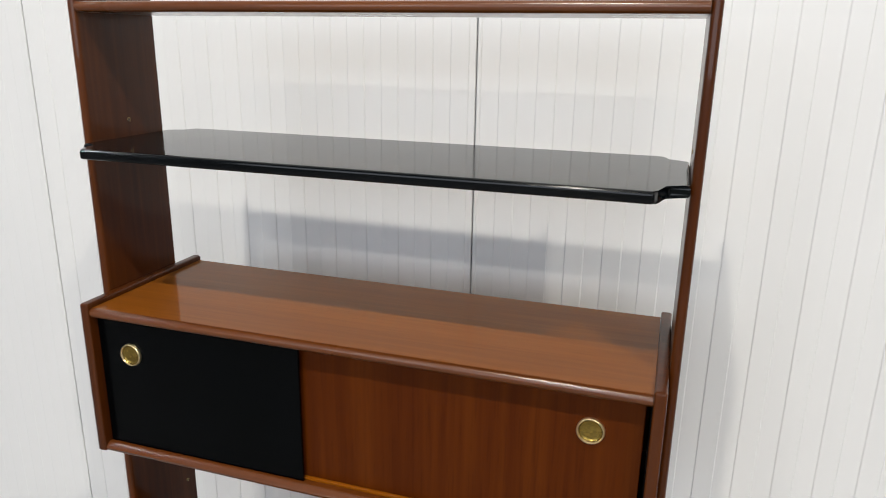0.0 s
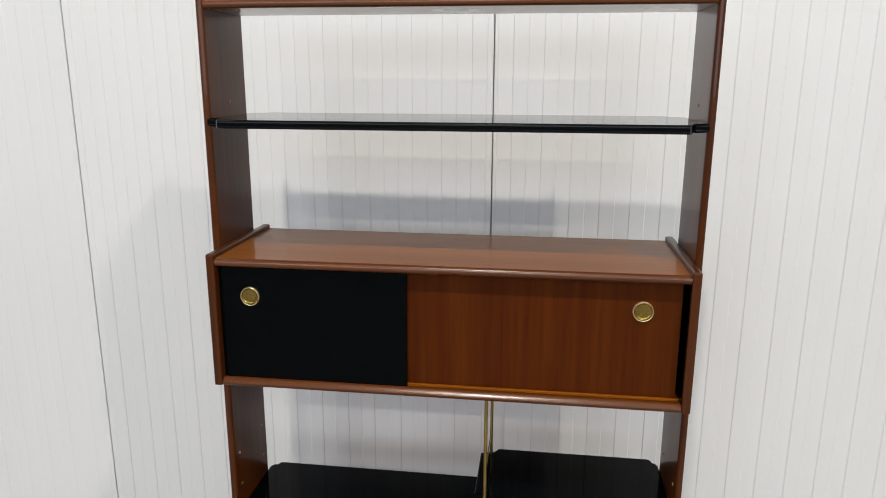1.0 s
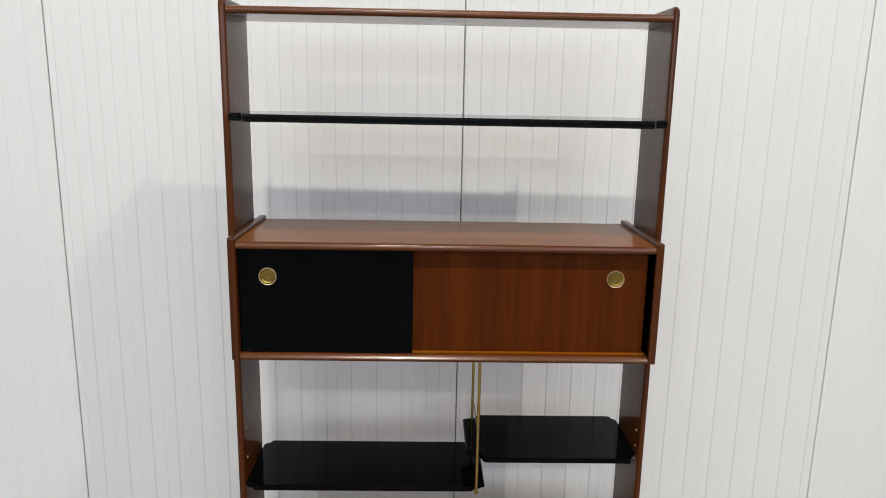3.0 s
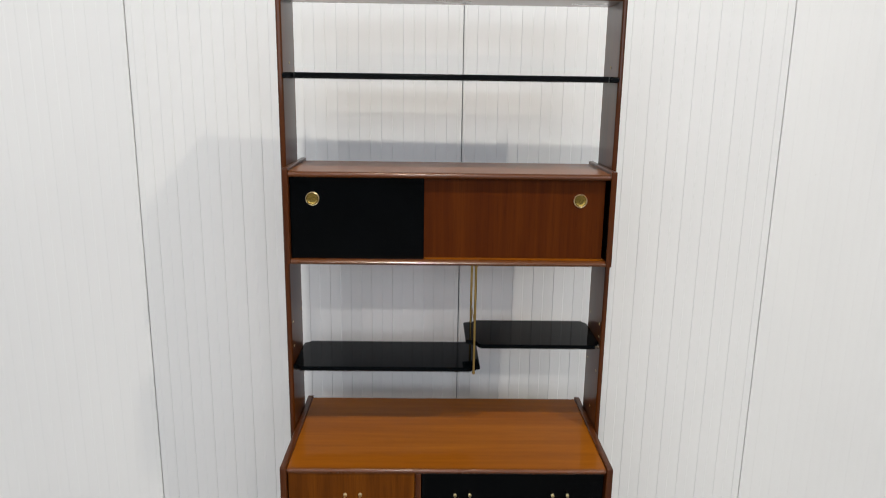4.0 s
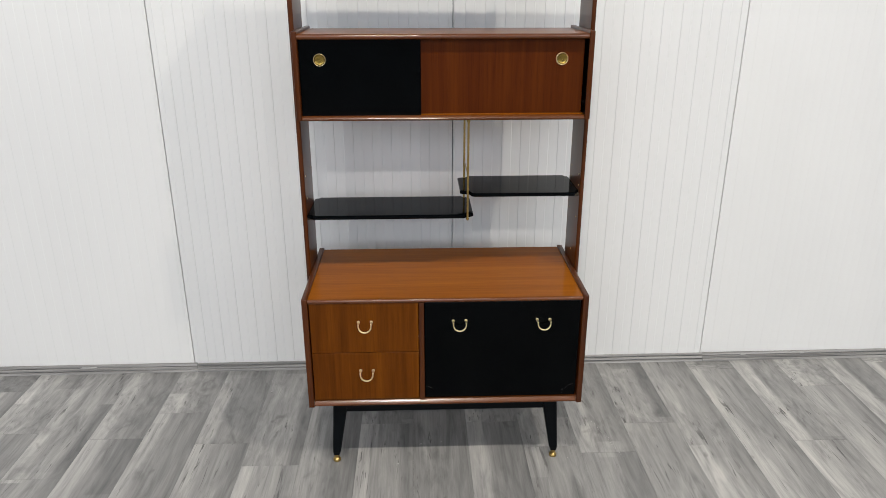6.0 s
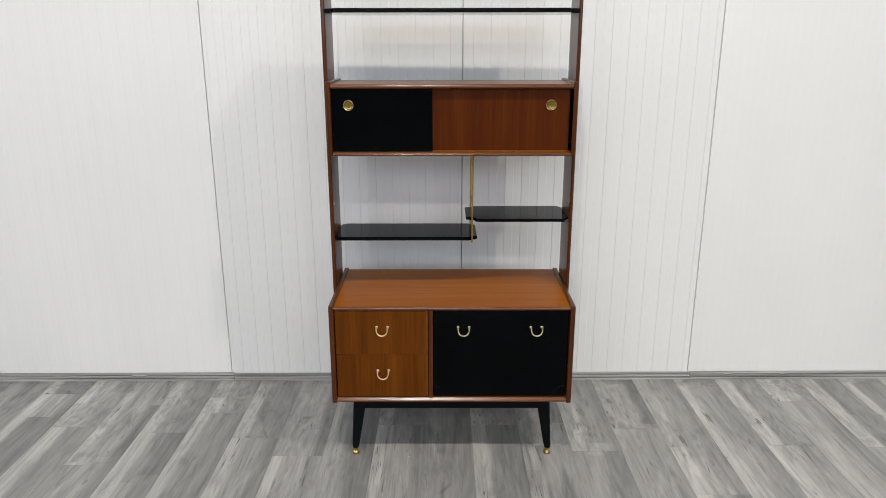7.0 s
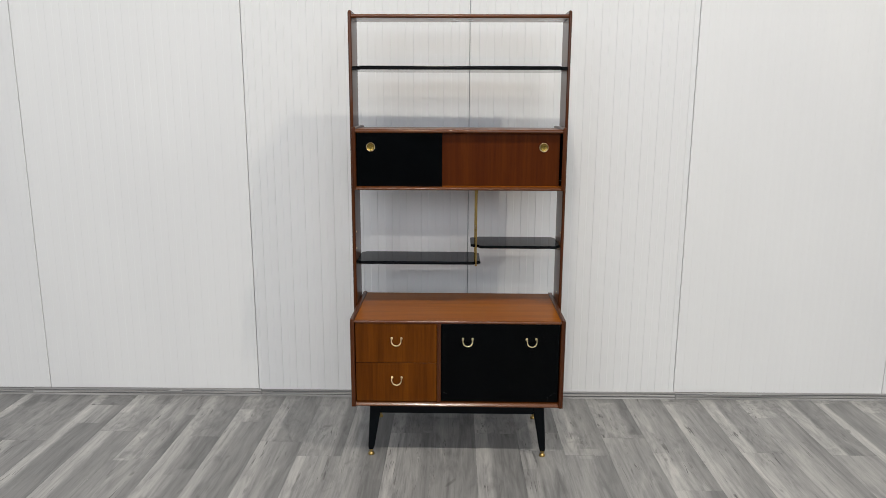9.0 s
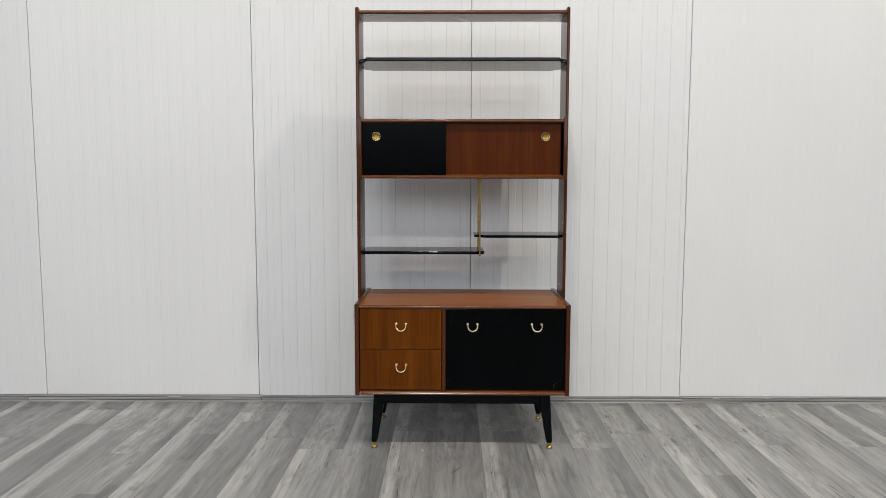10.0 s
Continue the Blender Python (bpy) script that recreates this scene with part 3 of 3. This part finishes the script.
part("cabinet_back", rbox(-0.4442, 0.4442, CB_Y1 - 0.010, CB_Y1 - 0.005, 1.1970, 1.4250, 0), wood_x, SU)


def finger_pull(x, z, y_face, parent):
    prof = [(0.0193, -0.001), (0.0193, 0.0030), (0.0189, 0.0042), (0.0181, 0.0048), (0.0173, 0.0046), (0.0167, 0.0036), (0.0160, 0.0022), (0.0150, 0.0013), (0.0125, 0.0007), (0.0090, 0.0004), (0.0050, 0.0003), (0.0004, 0.0003)]
    pull = part("finger_pull", lathe(prof, (x, y_face, z), "y", 40), bright_brass, parent, "round dished brass finger pull", smooth=True)
    pull.data.materials.append(brass)
    for face in pull.data.polygons:  # the dish is darker than the rim, its dark reflections put into the colour
        mid = face.center + ORIGIN[SU.name]
        if math.hypot(mid.x - x, mid.z - z) < 0.0163:
            face.material_index = 1


black_door = part("sliding_door", rbox(-0.4440, -0.0715, 0.1865, 0.1925, 1.1930, 1.4250, 0.0008), slide_black, SU, "black lacquered sliding door")
finger_pull(-0.3810, 1.3655, 0.1865, black_door)
wood_door = part("sliding_door", rbox(-0.1000, 0.4365, 0.1990, 0.2050, 1.1930, 1.4250, 0.0008), door_wood, SU, "reddish teak veneered sliding door")
finger_pull(0.3676, 1.3657, 0.1990, wood_door)


def notched(x0, x1, y0, y1, ya, yb, notch_l, notch_r, tip_l, tip_r):
    """A shelf outline: a broad middle that narrows in an S-curve to a tab at either end."""
    pts = []
    n = 7
    ease = [(k / n, (k / n) ** 2 * (3 - 2 * k / n)) for k in range(n + 1)]
    pts.append((tip_l, ya))
    pts += [(x0 - notch_l + notch_l * t, ya + (y0 - ya) * e) for t, e in ease]
    pts += [(x1 + notch_r * t, y0 + (ya - y0) * e) for t, e in ease]
    pts.append((tip_r, ya))
    pts.append((tip_r, yb))
    pts += [(x1 + notch_r - notch_r * t, yb + (y1 - yb) * e) for t, e in ease]
    pts += [(x0 - notch_l * t, y1 + (yb - y1) * e) for t, e in ease]
    pts.append((tip_l, yb))
    return pts


def shelf(outline, z_top, thick, label, finish=shelf_black):
    bm = slab(outline, "z", z_top - thick, z_top, 0.005, 4)
    return part("shelf", bm, finish, SU, label)


shelf(notched(-0.417, 0.418, 0.168, 0.464, 0.222, 0.425, 0.020, 0.020, -0.4610, 0.4610), 1.7055, 0.016, "wide gloss black shelf with notched ends", gloss_black)
shelf(notched(-0.434, 0.064, 0.222, 0.449, 0.242, 0.428, 0.016, 0.022, -0.4610, 0.102), 0.852, 0.014, "gloss black half shelf with notched ends")
shelf(notched(0.104, 0.440, 0.221, 0.455, 0.260, 0.430, 0.022, 0.014, 0.057, 0.4610), 0.926, 0.0125, "gloss black half shelf with notched ends")
for sx, z in ((-1, 0.838), (1, 0.9135)):
    for y in (0.255, 0.395):
        part("shelf_peg", tube([(sx * 0.4610, y, z - 0.0045), (sx * 0.443, y, z - 0.0045)], 0.0042, 10), dark_metal, SU, "small dark shelf peg")

# brass hanger that carries the half shelves: two rods and a flat tie between them
ROD_X, ROD_FRONT, ROD_BACK = 0.0812, 0.2270, 0.4300
for y, foot in ((ROD_FRONT, 0.836), (ROD_BACK, 0.836)):
    rod = tube([(ROD_X, y, CB_Z0 + 0.0003), (ROD_X, y, foot + 0.002)], 0.0036, 12)
    join(rod, lathe([(0.0058, 0.0), (0.0058, -0.016), (0.0042, -0.019), (0.0036, -0.019)], (ROD_X, y, CB_Z0 + 0.0003), "z", 16))
    join(rod, lathe([(0.0048, 0.0), (0.0054, -0.003), (0.0030, -0.007)], (ROD_X, y, foot + 0.002), "z", 14))
    part("hanging_rod", rod, dull_brass, SU, "dull brass hanging rod", smooth=True)
part("hanger_tie", rbox(ROD_X - 0.0011, ROD_X + 0.0011, ROD_FRONT + 0.003, ROD_BACK - 0.003, 0.984, 0.992, 0.0005), dull_brass, SU, "flat brass tie between the rods")

# ---- wall panels ----
for a, b in zip(SEAMS, SEAMS[1:]):
    ob = part("panel", ribbed_panel(a, b, 0.63 if 0 < a < 2 else 0.29), panel_white, wall_north, "white ribbed steel wall panel")

# ---- floor planks ----
rng = random.Random(11)
bm = rbox(-PLANK_W / 2 + 0.00012, PLANK_W / 2 - 0.00012, -PLANK_L / 2, PLANK_L / 2, -0.0028, 0.0, 0.0004, 1)
plank_mesh = bpy.data.meshes.new("plank")
bm.to_mesh(plank_mesh)
bm.free()
plank_mesh.materials.append(plank_grey)
# where a row's end joint lies, by row; row 0 begins at x = 0.0874
JOINTS = {-9: 0.245, -8: -0.021, -4: 0.023, -2: 0.261, 0: 0.261, 1: 0.098, 2: 0.056, 3: 0.233, 5: 0.625, 7: 0.473}
far_verts, far_faces = [], []
for row in range(-39, 39):
    x = 0.0874 + PLANK_W * row
    y = JOINTS.get(row, rng.uniform(-0.3, 0.7)) + PLANK_L
    while y > HALL_BACK:
        y1, y0 = min(y, WALL_Y + WALL_TURN * x - 0.006), max(y - PLANK_L + 0.0006, HALL_BACK)
        if y1 - y0 > 0.02:
            if -16 < row < 16 and y1 > -2.6:
                ob = new("plank", plank_mesh)
                ob.location = (x + PLANK_W / 2, (y0 + y1) / 2, 0)
                ob.scale = (1, (y1 - y0) / PLANK_L, 1)
                ob.parent = floor
            else:
                k = len(far_verts)
                a, b = x + 0.00012, x + PLANK_W - 0.00012
                far_verts += [(a, y0, 0), (b, y0, 0), (b, y1, 0), (a, y1, 0), (a, y0, -0.0028), (b, y0, -0.0028), (b, y1, -0.0028), (a, y1, -0.0028)]
                far_faces += [(k, k + 1, k + 2, k + 3), (k + 4, k + 7, k + 6, k + 5), (k, k + 4, k + 5, k + 1), (k + 2, k + 6, k + 7, k + 3), (k + 1, k + 5, k + 6, k + 2), (k, k + 3, k + 7, k + 4)]
        y -= PLANK_L
me = bpy.data.meshes.new("far_planks")
me.from_pydata(far_verts, [], far_faces)
me.materials.append(plank_grey_far)
far = new("far_planks", me)
far.parent = floor
tagged(far, kind="stuff")

# dried paint flecks and a scuffed trail on the planks
fleck_mat = Mat("dried_paint_fleck", 0.6).set("Base Color", (0.44, 0.43, 0.42)).mat
spots = [(0.574 + 0.059 * k / 17 + rng.uniform(-0.004, 0.004), 0.251 - 0.219 * k / 17 + rng.uniform(-0.006, 0.006), rng.uniform(0.0007, 0.0019)) for k in range(18)]
spots += [(-0.088, 0.130, 0.0030), (-0.084, 0.124, 0.0018), (-0.170, 0.017, 0.0032), (-0.012, 0.140, 0.0020), (0.94, 0.08, 0.0028)]
spots += [(rng.uniform(-1.6, 1.6), rng.uniform(-0.5, 0.6), rng.uniform(0.0008, 0.0018)) for k in range(14)]
bm = bmesh.new()
for x, y, r in spots:
    turn = rng.uniform(0, 6.28)
    ring = []
    for k in range(7):
        a = 2 * math.pi * k / 7
        q = r * rng.uniform(0.6, 1.25)
        dx, dy = q * math.cos(a), 1.9 * q * math.sin(a)
        ring.append((x + dx * math.cos(turn) - dy * math.sin(turn), y + dx * math.sin(turn) + dy * math.cos(turn)))
    low = [bm.verts.new((px, py, 0.0001)) for px, py in ring]
    high = [bm.verts.new((x + (px - x) * 0.7, y + (py - y) * 0.7, 0.0009)) for px, py in ring]
    bm.faces.new(high)
    for k in range(7):
        bm.faces.new((low[k], low[(k + 1) % 7], high[(k + 1) % 7], high[k]))
flecks = link_mesh("paint_flecks", bm, fleck_mat)
tagged(flecks, "tiny pale dried paint flecks scattered on the plank floor", "paint flecks", kind="stuff")
